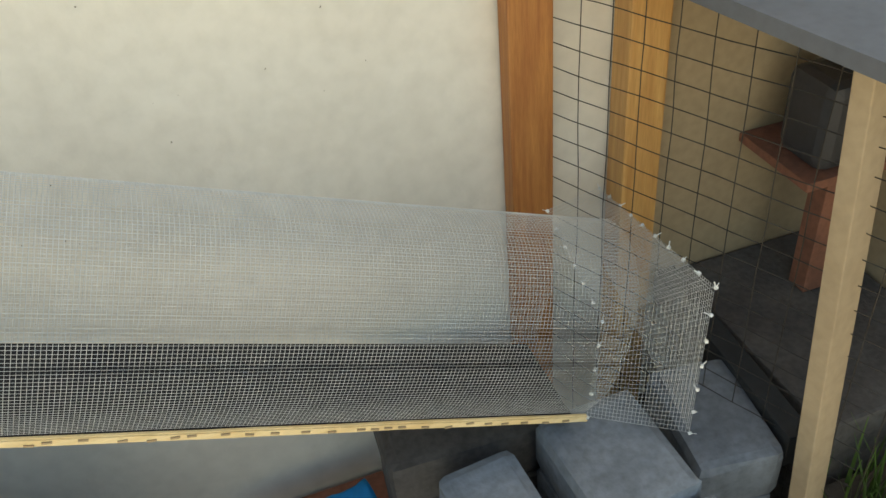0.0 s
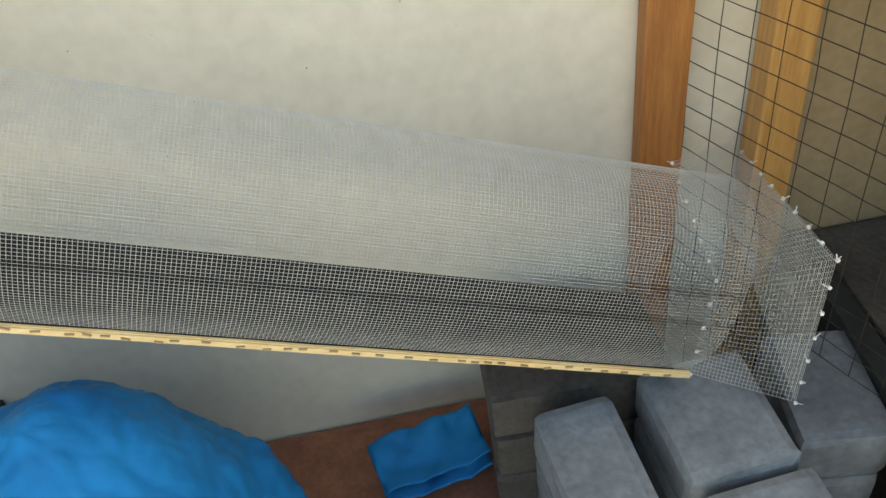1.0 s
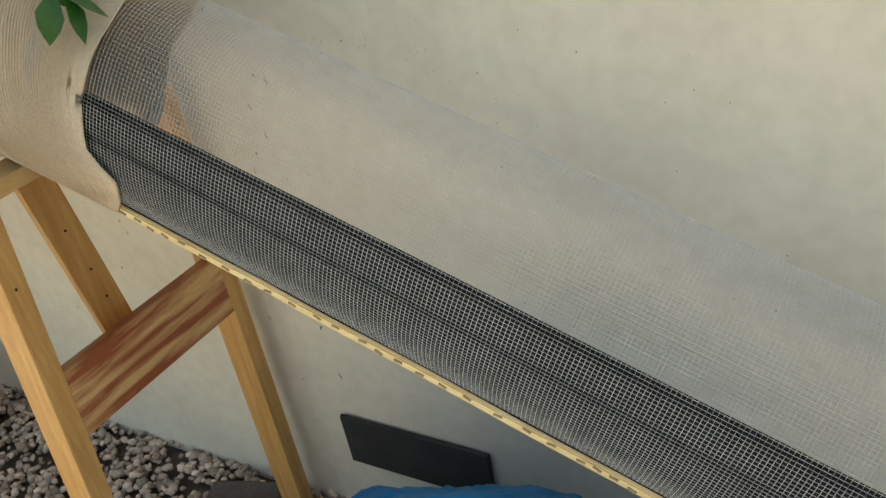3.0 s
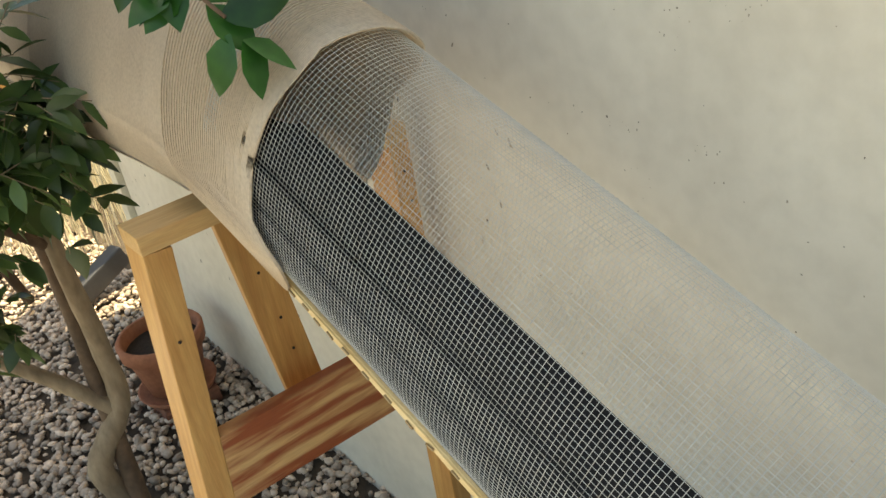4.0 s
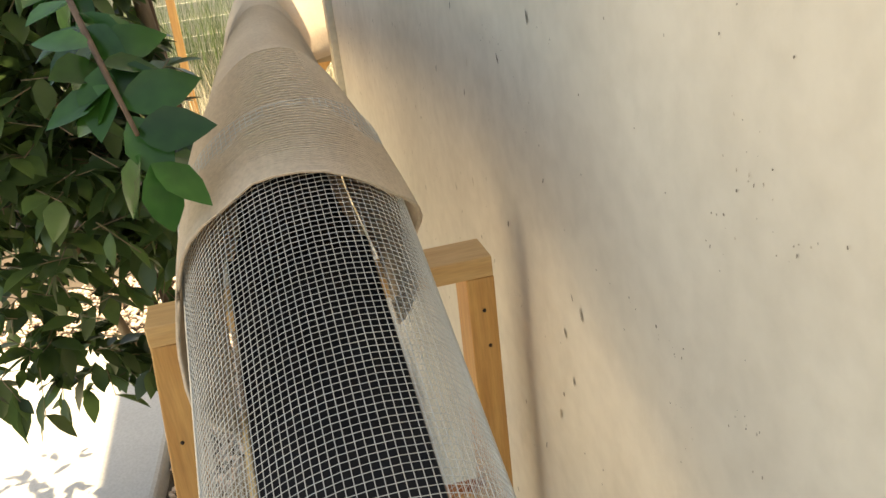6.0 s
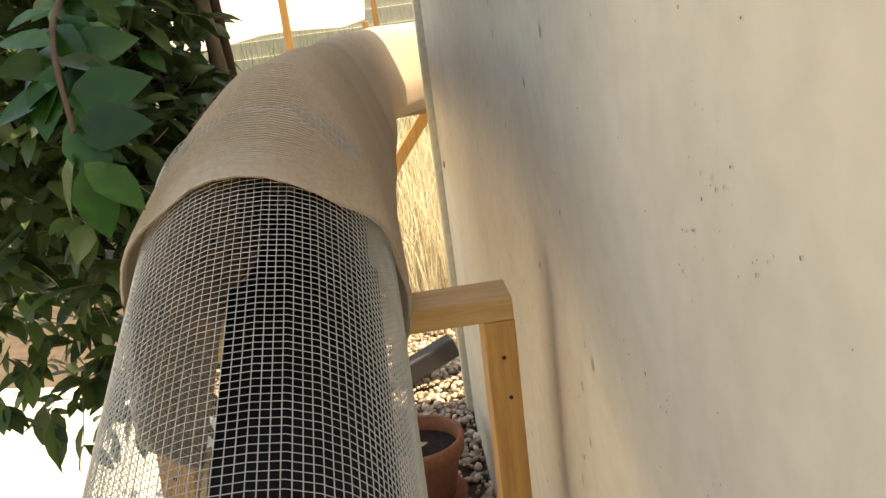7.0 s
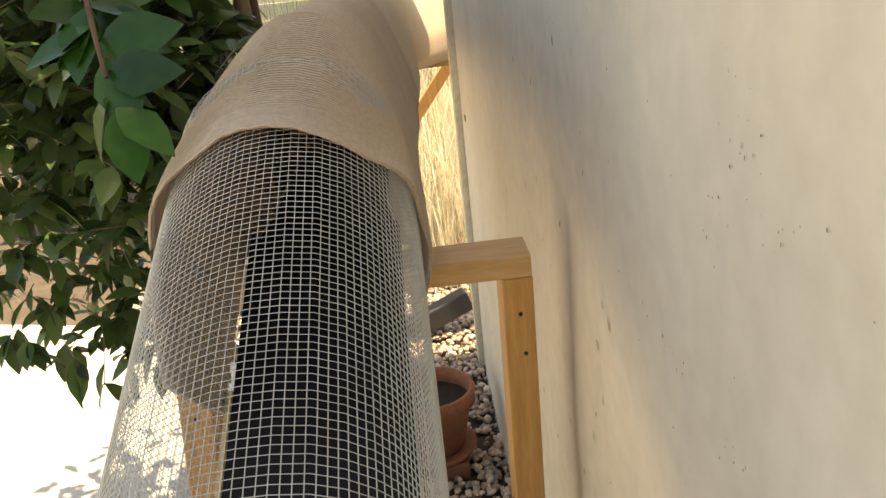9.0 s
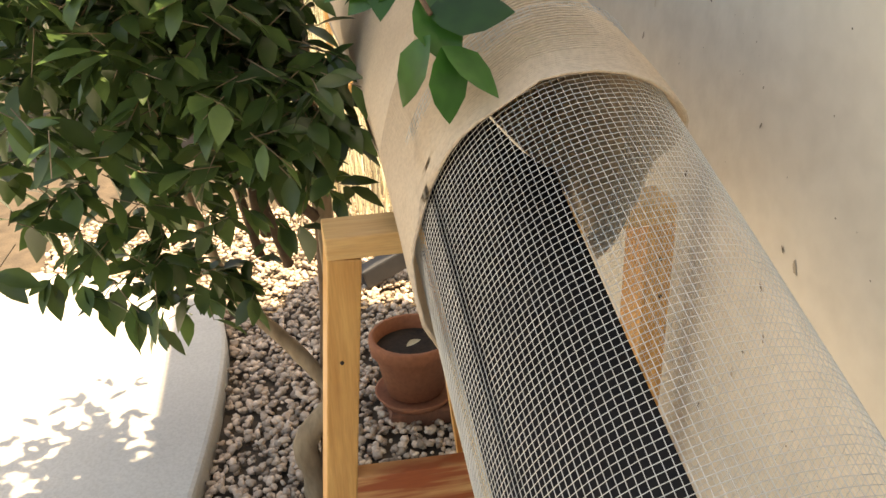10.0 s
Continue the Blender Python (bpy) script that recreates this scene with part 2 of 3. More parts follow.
rnd = random.Random(5)
marks = []
for i in range(330):
    marks.append((rnd.uniform(X_END + 0.1, 2.1), rnd.uniform(0.35, 1.85), rnd.uniform(0.0006, 0.0020), rnd.uniform(0.6, 1.8)))
for i in range(34):
    cx, cz = rnd.uniform(-1.6, 0.85), rnd.uniform(0.75, 1.75)
    for k in range(rnd.randint(3, 9)):
        marks.append((cx + rnd.gauss(0, 0.02), cz + rnd.gauss(0, 0.018), rnd.uniform(0.0005, 0.0016), rnd.uniform(0.7, 2.0)))
for i in range(230):
    marks.append((rnd.uniform(X_END + 0.05, 0.25), rnd.uniform(0.0, 1.8), rnd.uniform(0.0012, 0.0048), rnd.uniform(1.0, 3.2)))
sv, sf = [], []
for x, z, r, tall in marks:
    turn, k0 = rnd.uniform(-0.6, 0.6), len(sv)
    for k in range(7):
        t = 2 * math.pi * k / 7
        rr = r * rnd.uniform(0.55, 1.25)
        u, v_ = rr * math.cos(t), rr * tall * math.sin(t)
        px, pz = x + u * math.cos(turn) - v_ * math.sin(turn), z + u * math.sin(turn) + v_ * math.cos(turn)
        sv.append((px, wall_face(px, pz) - 0.0006, pz))
    sf.append(tuple(range(k0, k0 + 7)))
tagged(obj("stain_specks", sv, sf, SPECK), "small dark specks on the painted wall", "specks", kind="stuff")

# patio slab with a rounded corner
slab_pts = smooth_path([(3.0, -1.9, 0), (1.2, -1.75, 0), (0.0, -1.45, 0), (-0.7, -1.22, 0), (-1.27, -1.115, 0), (-1.86, -1.05, 0), (-2.4, -1.04, 0), (-2.75, -1.13, 0), (-3.0, -1.36, 0), (-3.3, -2.0, 0), (-3.6, -3.0, 0)], 8)
zt = G + 0.085
ring = [(p.x, p.y) for p in slab_pts] + [(-3.6, -9), (3, -9)]
verts, faces, n = [], [], len(ring)
for inset, z in ((0.0, G - 0.05), (0.0, zt - 0.02), (0.006, zt - 0.006), (0.02, zt)):
    verts += [(x, y - inset, z) for x, y in ring]
for lv in range(3):
    for i in range(n):
        a, b = lv * n + i, lv * n + (i + 1) % n
        faces.append((a, b, b + n, a + n))
faces.append(tuple(range(3 * n, 4 * n)))
tagged(obj("pavement", verts, faces, CONCRETE), "pale concrete patio slab with a curved edge", "patio", kind="structure")

# loose gravel
def gravel():
    bm = bmesh.new()
    bmesh.ops.create_icosphere(bm, subdivisions=1, radius=1)
    base = np.array([v.co[:] for v in bm.verts])
    tri = np.array([[v.index for v in f.verts] for f in bm.faces])
    bm.free()
    rng = np.random.default_rng(4)
    count = 18000
    xs = rng.uniform(-4.2, 0.9, count)
    ys = rng.uniform(-2.1, -0.0, count)
    edge = np.interp(xs, [p.x for p in reversed(slab_pts)], [p.y for p in reversed(slab_pts)])
    keep = ys > edge + 0.012
    xs, ys = xs[keep], ys[keep]
    n = len(xs)
    size = rng.uniform(0.009, 0.021, (n, 1)) * rng.uniform(0.7, 1.25, (n, 3))
    size[:, 2] *= 0.7
    shape = base[None] * (1 + rng.uniform(-0.16, 0.16, (n, len(base), 1)))
    pts = shape * size[:, None]
    ang = rng.uniform(0, 2 * math.pi, n)
    c, s = np.cos(ang)[:, None], np.sin(ang)[:, None]
    tilt = rng.normal(0, 0.35, (n, 1))
    px = pts[..., 0] * c - pts[..., 1] * s + xs[:, None]
    py = pts[..., 0] * s + pts[..., 1] * c + ys[:, None]
    pz = pts[..., 2] + tilt * pts[..., 0] + (G + rng.uniform(-0.012, 0.012, n))[:, None]
    v = np.stack([px, py, pz], -1).reshape(-1, 3)
    f = (tri[None] + (np.arange(n) * len(base))[:, None, None]).reshape(-1, 3)
    me = bpy.data.meshes.new("gravel")
    me.vertices.add(len(v))
    me.vertices.foreach_set("co", v.astype(np.float32).ravel())
    me.loops.add(f.size)
    me.loops.foreach_set("vertex_index", f.astype(np.int32).ravel())
    me.polygons.add(len(f))
    me.polygons.foreach_set("loop_start", np.arange(0, f.size, 3, dtype=np.int32))
    me.polygons.foreach_set("use_smooth", np.ones(len(f), dtype=bool))
    me.update(calc_edges=True)
    me.materials.append(PEBBLE)
    tagged(new("gravel", me), "mixed grey and brown river pebble gravel", "gravel", kind="stuff")


gravel()

# ---- mesh tunnel ----
SLOPE = 0.4028                 # the tunnel falls towards the cage
FLOOR = 1.045                  # the floor's height at x = 0
LEAN = math.atan(SLOPE)
# half of the wire's outline above the floor: out from the wall, and height over the sloping floor line
OUTLINE = smooth_path([(-0.503, 0.005, 0), (-0.535, 0.085, 0), (-0.543, 0.165, 0), (-0.528, 0.265, 0), (-0.485, 0.355, 0), (-0.43, 0.402, 0), (-0.375, 0.417, 0),
                       (-0.315, 0.407, 0), (-0.268, 0.355, 0), (-0.245, 0.255, 0), (-0.238, 0.135, 0), (-0.245, 0.035, 0), (-0.268, 0.003, 0)], 12)
RUN = [0.0]
for a, b in zip(OUTLINE, OUTLINE[1:]):
    RUN.append(RUN[-1] + (b - a).length)


def outline(s):
    """Out from the wall and height over the floor line; s runs from the front batten (0) over the top to the back (1)."""
    d = min(max(s, 0.0), 1.0) * RUN[-1]
    return float(np.interp(d, RUN, [p.x for p in OUTLINE])), float(np.interp(d, RUN, [p.y for p in OUTLINE]))


def arch(x, s, grow=0.0):
    """A point of the wire arch whose hoop stands on the floor at x, square to the slope."""
    y, h = outline(s)
    k = 1 + 0.012 * math.sin(2.1 * x + 0.6) * math.sin(math.pi * s) + grow / 0.16
    y, h = -0.39 + (y + 0.39) * k, 0.2 + (h - 0.2) * k
    p = h * math.cos(LEAN)
    return Vector((x + p * math.sin(LEAN), y, FLOOR - SLOPE * x + p * math.cos(LEAN)))


CELL = 0.0078
tunnel = thing("mesh_tunnel", "arched galvanised wire mesh animal tunnel on a black floor", "tunnel", (1.0, -0.33, 1.0))
inv = Matrix.Translation(-Vector(tunnel.location))


def sloped(bm):
    """Lets a level piece follow the tunnel's fall."""
    for v in bm.verts:
        v.co.z -= SLOPE * v.co.x
    return bm


def under(ob, par):
    ob.parent = par
    ob.matrix_parent_inverse = par.matrix_basis.inverted()
    return ob


X0, X1, XB = -0.05, 2.309, 0.235
floor_b = under(part("floor_board", sloped(box_bm((X0, -0.4975, FLOOR - 0.016), (X1 - 0.03, -0.268, FLOOR - 0.005), 0.002)), GREYPAINT, None), tunnel)
under(part("floor_mat", sloped(box_bm((X0 + 0.002, -0.5015, FLOOR - 0.0045), (X1 - 0.03, -0.270, FLOOR), 0.001)), MAT_BLACK, None, "black ribbed rubber mat"), tunnel)
w = Wires()
nl = round(RUN[-1] / CELL)
XM = 0.10                      # the wire ends inside the sleeve
xs = [XM + (X1 - XM) * i / 44 for i in range(45)]
for j in range(nl + 1):
    w.add([arch(x, j / nl) for x in xs], 0.00041)
under(w.make("long_wire_mesh", WIRE), tunnel)["kind"] = "stuff"
w = Wires()
STEP = CELL * math.cos(LEAN)
nr = int((X1 - XM) / STEP)
for i in range(nr + 1):
    x = XM + i * STEP
    w.add([arch(x, j / 40, 0.0006) for j in range(41)], 0.00041)
under(w.make("hoop_wire_mesh", WIRE), tunnel)["kind"] = "stuff"
# front batten and its staples
def batten_bm():
    bm = box_bm((XB, -0.511, FLOOR - 0.021), (X1 + 0.004, -0.5, FLOOR - 0.001), 0)
    bmesh.ops.subdivide_edges(bm, edges=[e for e in bm.edges if e.calc_length() > 1], cuts=24)
    bmesh.ops.bevel(bm, geom=[e for e in bm.edges if e.calc_length() > 0.03], offset=0.003, segments=2, affect="EDGES")
    for v in bm.verts:
        v.co.z += -SLOPE * v.co.x + 0.002 * noise.noise((v.co.x * 6, 0, 1))
        v.co.y += 0.0015 * noise.noise((v.co.x * 8, 5, 1))
    return bm


batten = under(part("front_batten", batten_bm(), STRIP, None, "pale pine batten along the front edge"), tunnel)
rs = random.Random(3)
x = XB + 0.03
base_staple = None
while x < X1 - 0.02:
    bm = stick_bm((-0.008, 0, 0), (0.008, 0, 0), 0.003, 0.0035, (0, 1, 0), 0)
    if base_staple is None:
        base_staple = part("staple", bm, STEEL, None)
        o = base_staple
    else:
        bm.free()
        o = new("staple", base_staple.data)
    o.matrix_basis = pose(x, -0.5125, FLOOR - 0.011 - SLOPE * x + rs.uniform(-0.004, 0.005), 0, 22 + rs.uniform(-14, 14), 0)
    under(o, batten)
    x += rs.uniform(0.025, 0.055)

# end box of mesh over the blocks, tied with nylon ties
endbox = thing("mesh_end_box", "boxy end piece of wire mesh tied with white cable ties", "mesh box", (2.4, -0.4, 0.1))
C = {"fl": (2.315, -0.505, 0.105), "fr": (2.50, -0.615, 0.085), "ftr": (2.497, -0.63, 0.505), "ftl": (2.388, -0.42, 0.285),
     "btr": (2.575, -0.05, 0.345), "btl": (2.355, -0.22, 0.455)}


def patch(a, b, c, d, name, label="", off=0.0):
    """Wire grid over the corners a, b, c, d."""
    a, b, c, d = (Vector(C[k]) if isinstance(k, str) else Vector(k) for k in (a, b, c, d))
    w = Wires()
    nu = max(2, round((b - a).length / CELL))
    nv = max(2, round((d - a).length / CELL))
    nrm = (b - a).cross(d - a).normalized()
    at = lambda u, v: a * (1 - u) * (1 - v) + b * u * (1 - v) + c * u * v + d * (1 - u) * v + nrm * (0.02 * math.sin(math.pi * u) * math.sin(math.pi * v) + off)
    for i in range(nu + 1):
        w.add([at(i / nu, k / 10) for k in range(11)], 0.00041)
    for j in range(nv + 1):
        w.add([at(k / 10, j / nv) for k in range(11)], 0.00041)
    o = under(w.make(name, WIRE), endbox)
    o["kind"] = "stuff"
    return o


patch("fl", "fr", "ftr", "ftl", "front_panel")
patch("ftl", "ftr", "btr", "btl", "top_panel")
patch("fr", (2.60, -0.05, 0.09), "btr", "ftr", "side_panel")
tie_mesh = None
rz = random.Random(2)
for a, b, n in (("fr", "ftr", 6), ("ftr", "btr", 9), ("fl", "ftl", 4), ("ftl", "btl", 6)):
    for i in range(n + 1):
        p = Vector(C[a]).lerp(Vector(C[b]), i / n)
        if tie_mesh is None:
            bm = bmesh.new()
            bmesh.ops.create_cube(bm, size=0.006)
            tail = stick_bm((0, 0, 0), (0.004, -0.006, 0.012), 0.0022, 0.0012, (1, 0, 0), 0)
            me = bpy.data.meshes.new("t")
            tail.to_mesh(me)
            tail.free()
            bm.from_mesh(me)
            o = part("cable_tie", bm, ZIP, None)
            tie_mesh = o.data
        else:
            o = new("cable_tie", tie_mesh)
        o.matrix_basis = pose(p.x, p.y - 0.003, p.z, rz.uniform(-40, 40), rz.uniform(-40, 40), rz.uniform(0, 360))
        under(o, endbox)

# cloth sleeve over the far length of the tunnel
SPINE = smooth_path([(0.25, -0.39, 1.14), (-0.02, -0.388, 1.195), (-0.4, -0.385, 1.185), (-0.8, -0.37, 1.175), (-1.2, -0.355, 1.165), (-1.65, -0.345, 1.15), (-2.1, -0.34, 1.14), (-2.5, -0.31, 1.125), (-2.85, -0.15, 1.12), (-3.0, 0.25, 1.12), (-3.05, 0.9, 1.12), (-3.05, 2.2, 1.12)], 10)


def sleeve_ring(i, s, grow):
    p = SPINE[i]
    t = (SPINE[min(i + 1, len(SPINE) - 1)] - SPINE[max(i - 1, 0)]).normalized()
    side = Vector((t.y, -t.x, 0)).normalized()      # towards the wall when going along -x
    y, h = outline(s)
    k = 1 + 0.02 * math.sin(i * 0.35) + 0.05 * noise.noise((i * 0.12, s * 2.0, 4.0)) + grow / 0.16
    level = min(1.0, i / 12)
    dy, dh = (y + 0.39) * k, (h - 0.205) * k * (1 - 0.12 * level)
    top = min(1.0, max(0.0, (dh + 0.06) / 0.25))
    dy *= 1 - 0.36 * level * top                    # gathered along the top
    if dy < 0:
        dy *= 1 - 0.14 * min(1.0, max(0.0, (i - 9) / 12))
    return p + side * dy + Vector((0, 0, dh))


def floor_z(i):
    return min(FLOOR - SLOPE * SPINE[i].x, FLOOR + 0.012, SPINE[i].z - 0.13)


def sleeve():
    th = thing("cloth_sleeve", "beige ribbed shade cloth sleeve wrapped over the tunnel", "sleeve", (-0.6, -0.36, 1.0))
    m = 44
    v, f = [], []
    n = len(SPINE)
    for i in range(n):
        for j in range(m + 1):
            p = sleeve_ring(i, -0.06 + 1.12 * j / m, 0.010)
            u = j / m
            hang = max(0.0, 1 - min(u, 1 - u) / 0.16) * min(1.0, max(0.0, (58 - i) / 8))
            if hang:                                   # the lower edges hang straight past the floor
                t = (SPINE[min(i + 1, n - 1)] - SPINE[max(i - 1, 0)]).normalized()
                out = Vector((t.y, -t.x, 0)).normalized() * (0.132 if u > 0.5 else -0.128)
                low = SPINE[i] + out
                low.z = floor_z(i) - 0.022
                if u < 0.5:                            # loose cloth sags on the open side
                    sag = min(1.0, max(0.0, (i - 11) / 14))
                    low.z -= 0.03 * sag
                p = p.lerp(low, hang ** 0.7)
            v.append(p)
    # the mouth follows the wire arch, its rim slightly wavy
    for i in range(9):
        for j in range(m + 1):
            p = v[i * (m + 1) + j]
            u = -0.06 + 1.12 * j / m
            edge = float(np.interp(u, [0, 0.04, 0.12, 0.17, 0.25, 0.32, 0.39, 0.45, 0.50, 0.55, 0.60, 0.70, 0.78, 0.9, 1.0], [0.26, 0.28, 0.30, 0.245, 0.228, 0.235, 0.24, 0.232, 0.25, 0.265, 0.262, 0.218, 0.168, 0.12, 0.10]))
            q = arch(edge, u, 0.010 + 0.004 * math.sin(j * 0.9))
            w9 = (1 - i / 9)
            v[i * (m + 1) + j] = p.lerp(q, w9) if i else q
    for i in range(n - 1):
        for j in range(m):
            a = i * (m + 1) + j
            f.append((a, a + 1, a + m + 2, a + m + 1))
    cloth = obj("cloth", v, f, CLOTH, None, "", True)
    sol = cloth.modifiers.new("thick", "SOLIDIFY")
    sol.thickness = 0.002
    under(cloth, th)
    # hem and ribs standing on the cloth
    w = Wires()
    w.add([v[j] + Vector((0.001, 0, 0.001)) for j in range(m + 1)], 0.0022)
    under(w.make("hem", CLOTH), th)
    w = Wires()
    for i in range(0, 34):
        for k in range(6):
            t = k / 6
            row = [v[i * (m + 1) + j].lerp(v[(i + 1) * (m + 1) + j], t) for j in range(m + 1)]
            c = sum(row, Vector()) / len(row)
            w.add([p + (p - c).normalized() * 0.002 for p in row], 0.0014)
    under(w.make("ribbing", CLOTH), th)["kind"] = "stuff"


sleeve()
rim = bpy.data.objects["cloth_sleeve"]
under(part("rim_board", stick_bm((-2.80, -0.42, 0.915), (-2.88, 2.2, 0.925), 0.035, 0.03, (1, 0, 0)), TAN, None, "thin tan board under the far bend"), rim)
# the rubber floor bends down and runs on inside the sleeve
first = next(i for i, p in enumerate(SPINE) if p.x < X0)
half, ze = 0.113, FLOOR - SLOPE * (X0 + 0.03) - 0.006
fv, ff = [(X0 + 0.03, -0.383 - half, ze), (X0 + 0.03, -0.383 + half, ze), (X0 + 0.03, -0.383 + half, ze - 0.03), (X0 + 0.03, -0.383 - half, ze - 0.03)], []
for i, p in enumerate(SPINE[first:62], 1):
    z = floor_z(i - 1 + first)
    half, c = max(0.095, 0.113 - 0.004 * i), max(p.y, -0.383)
    fv += [(p.x, c - half, z), (p.x, c + half, z), (p.x, c + half, z - 0.03), (p.x, c - half, z - 0.03)]
    b = 4 * i
    ff += [(b - 4 + k, b - 4 + (k + 1) % 4, b + (k + 1) % 4, b + k) for k in range(4)]
under(obj("lower_floor", fv, ff, MAT_BLACK), tunnel)
uv, uf = [], []
for i, p in enumerate(SPINE[first:66]):
    z = floor_z(i + first) - 0.036
    uv += [(p.x, p.y - 0.127, z), (p.x, p.y - 0.05, z), (p.x, p.y + 0.05, z), (p.x, p.y + 0.13, z)]
    if i:
        uf += [(4 * i - 4 + k, 4 * i - 3 + k, 4 * i + 1 + k, 4 * i + k) for k in range(3)]
fold = obj("cloth_underside", uv, uf, CLOTH, None, "", True)
fold.modifiers.new("thick", "SOLIDIFY").thickness = 0.002
under(fold, rim)

# ---- stand ----
stand = thing("timber_stand", "sawn pine trestle stand carrying the mesh tunnel", "stand", (-0.045, -0.33, G))
under(part("top_beam", box_bm((-0.089, -0.645, 0.962), (0.0, -0.069, 0.9995), 0.003), PINE_Y, None), stand)
under(part("front_leg", stick_bm((-0.045, -0.745, G - 0.03), (-0.045, -0.617, 0.9615), 0.054, 0.089, (0, 1, 0)), PINE, None), stand)
under(part("back_leg", stick_bm((-0.045, -0.112, G - 0.03), (-0.045, -0.093, 0.9615), 0.050, 0.089, (0, 1, 0)), PINE, None), stand)
under(part("cross_rail", stick_bm((-0.02, -0.65, 0.458), (-0.02, -0.12, 0.442), 0.175, 0.036, (0, 0, 1)), RAIL, None, "reddish heartwood cross rail"), stand)
under(part("brace_board", stick_bm((-0.13, -0.375, 0.44), (-0.13, -0.43, 0.9615), 0.09, 0.02, (0, 1, 0)), PINE, None), stand)
for p in ((0.0, -0.092, 0.9), (0.0, -0.088, 0.83), (0.0, -0.635, 0.78), (-0.119, -0.391, 0.65), (-0.119, -0.383, 0.565), (-0.119, -0.41, 0.77)):
    bm = bmesh.new()
    bmesh.ops.create_uvsphere(bm, u_segments=8, v_segments=6, radius=0.0035)
    o = part("nail", bm, NAIL, None)
    o.location = p
    under(o, stand)

# ---- blocks, tarp, slab below the tunnel ----
def block(p, size, rot, material, label, seed):
    a = Vector(size) / 2
    bm = box_bm(-a, a, 0.027, 0.0035, seed)
    o = part("concrete_block", bm, material, None)
    o.matrix_basis = pose(*p, 0, 0, rot)
    return tagged(o, label, "block", "blocks under the end box")


GB = "rounded grey concrete retaining block under the mesh box"
rowz = 0.155


def column(x, y, top, sx, sy, rot, material, label, seed):
    z, lay = top, 0
    while z > G:
        d = 0.008 * math.sin(lay * 2.3 + seed)
        block((x + d * (lay > 0), y - d * (lay > 0), z - rowz / 2), (sx, sy, rowz - 0.004), rot - 1.5 * lay * (lay > 0), material, label, seed + lay)
        z -= rowz
        lay += 1


column(2.345, -0.585, 0.07, 0.245, 0.30, 3, BLOCK, GB, 1)
column(2.072, -0.628, 0.045, 0.185, 0.32, 5, BLOCK, GB, 20)
column(2.375, -0.862, 0.055, 0.24, 0.235, 4, BLOCK, GB, 40)
column(2.638, -0.515, -0.01, 0.21, 0.31, -8, BLOCK, GB, 60)
column(2.105, -0.275, 0.0, 0.42, 0.27, -3, BLOCK_OLD, "weathered brown-grey block against the wall", 80)


def tarp_mound(name, centre, radii, top, label, seed, fold=0.05, base=G):
    v, f = [], []
    nu, nv = 170, 90
    for j in range(nv + 1):
        t = j / nv
        for i in range(nu):
            a = 2 * math.pi * i / nu
            lat = t * math.pi / 2
            r = math.sin(lat) ** 0.8
            x, y = radii[0 if math.cos(a) < 0 else 2] * r * math.cos(a), radii[1] * r * math.sin(a)
            zz = base + (top - base) * (0.5 * max(0.0, math.cos(lat)) ** 0.75 + 0.5 * (1 - t))
            q = Vector((x * 3, y * 3, zz * 3 + seed))
            d = fold * noise.noise(q) + fold * 0.5 * abs(noise.noise(q * 2.3)) + 0.4 * fold * abs(noise.noise(q * 5.1)) + 0.16 * fold * abs(noise.noise(q * 9.7 + Vector((5, 0, 0)))) + 0.35 * fold * abs(math.sin(4 * a + 5 * t + seed + 2 * noise.noise(q))) * t
            v.append((centre[0] + x * (1 + d * 2), centre[1] + y * (1 + d * 2), zz + d * (1 - 0.6 * t)))
    for j in range(nv):
        for i in range(nu):
            a, b = j * nu + i, j * nu + (i + 1) % nu
            f.append((a, a + nu, b + nu, b))
    o = obj(name, v, f, TARP, None, "", True)
    return tagged(o, label, "tarp")


tarp_mound("blue_tarp", (1.04, -0.62), (0.76, 0.44, 0.41), 0.45, "bright blue plastic tarp draped over a rounded heap", 2.0)


def folded_sheet(name, corners, label):
    """A doubled sheet, creased along its first edge."""
    p = [Vector(c) for c in corners]
    v, f, n = [], [], 22
    for lay in range(2):
        for j in range(n + 1):
            for i in range(n + 1):
                u, t = i / n, j / n
                q = p[0].lerp(p[1], u).lerp(p[3].lerp(p[2], u), t)
                d = 0.022 * noise.noise(q * 7) + 0.03 * abs(noise.noise(q * 11 + Vector((3, 0, 0)))) + 0.018 * abs(math.sin(7 * u + 4 * t))
                v.append(q + Vector((0, 0, d + 0.012 * (1 - lay) - 0.05 * lay * t)))
        for j in range(n):
            for i in range(n):
                a = lay * (n + 1) ** 2 + j * (n + 1) + i
                f.append((a, a + 1, a + n + 2, a + n + 1))
    o = obj(name, v, f, TARP, None, "", True)
    sol = o.modifiers.new("thick", "SOLIDIFY")
    sol.thickness = 0.002
    return tagged(o, label, "tarp")


folded_sheet("folded_tarp", ((1.56, -0.17, -0.40), (1.86, -0.12, -0.38), (1.89, -0.30, -0.36), (1.60, -0.34, -0.40)), "small folded blue plastic tarp beside the blocks")
tagged(part("paving_strip", box_bm((1.15, -0.62, G - 0.04), (1.93, -0.012, G + 0.03), 0.008, 0.002, 6), BRICK, None), "rough rust-brown paving strip along the wall", "paving")

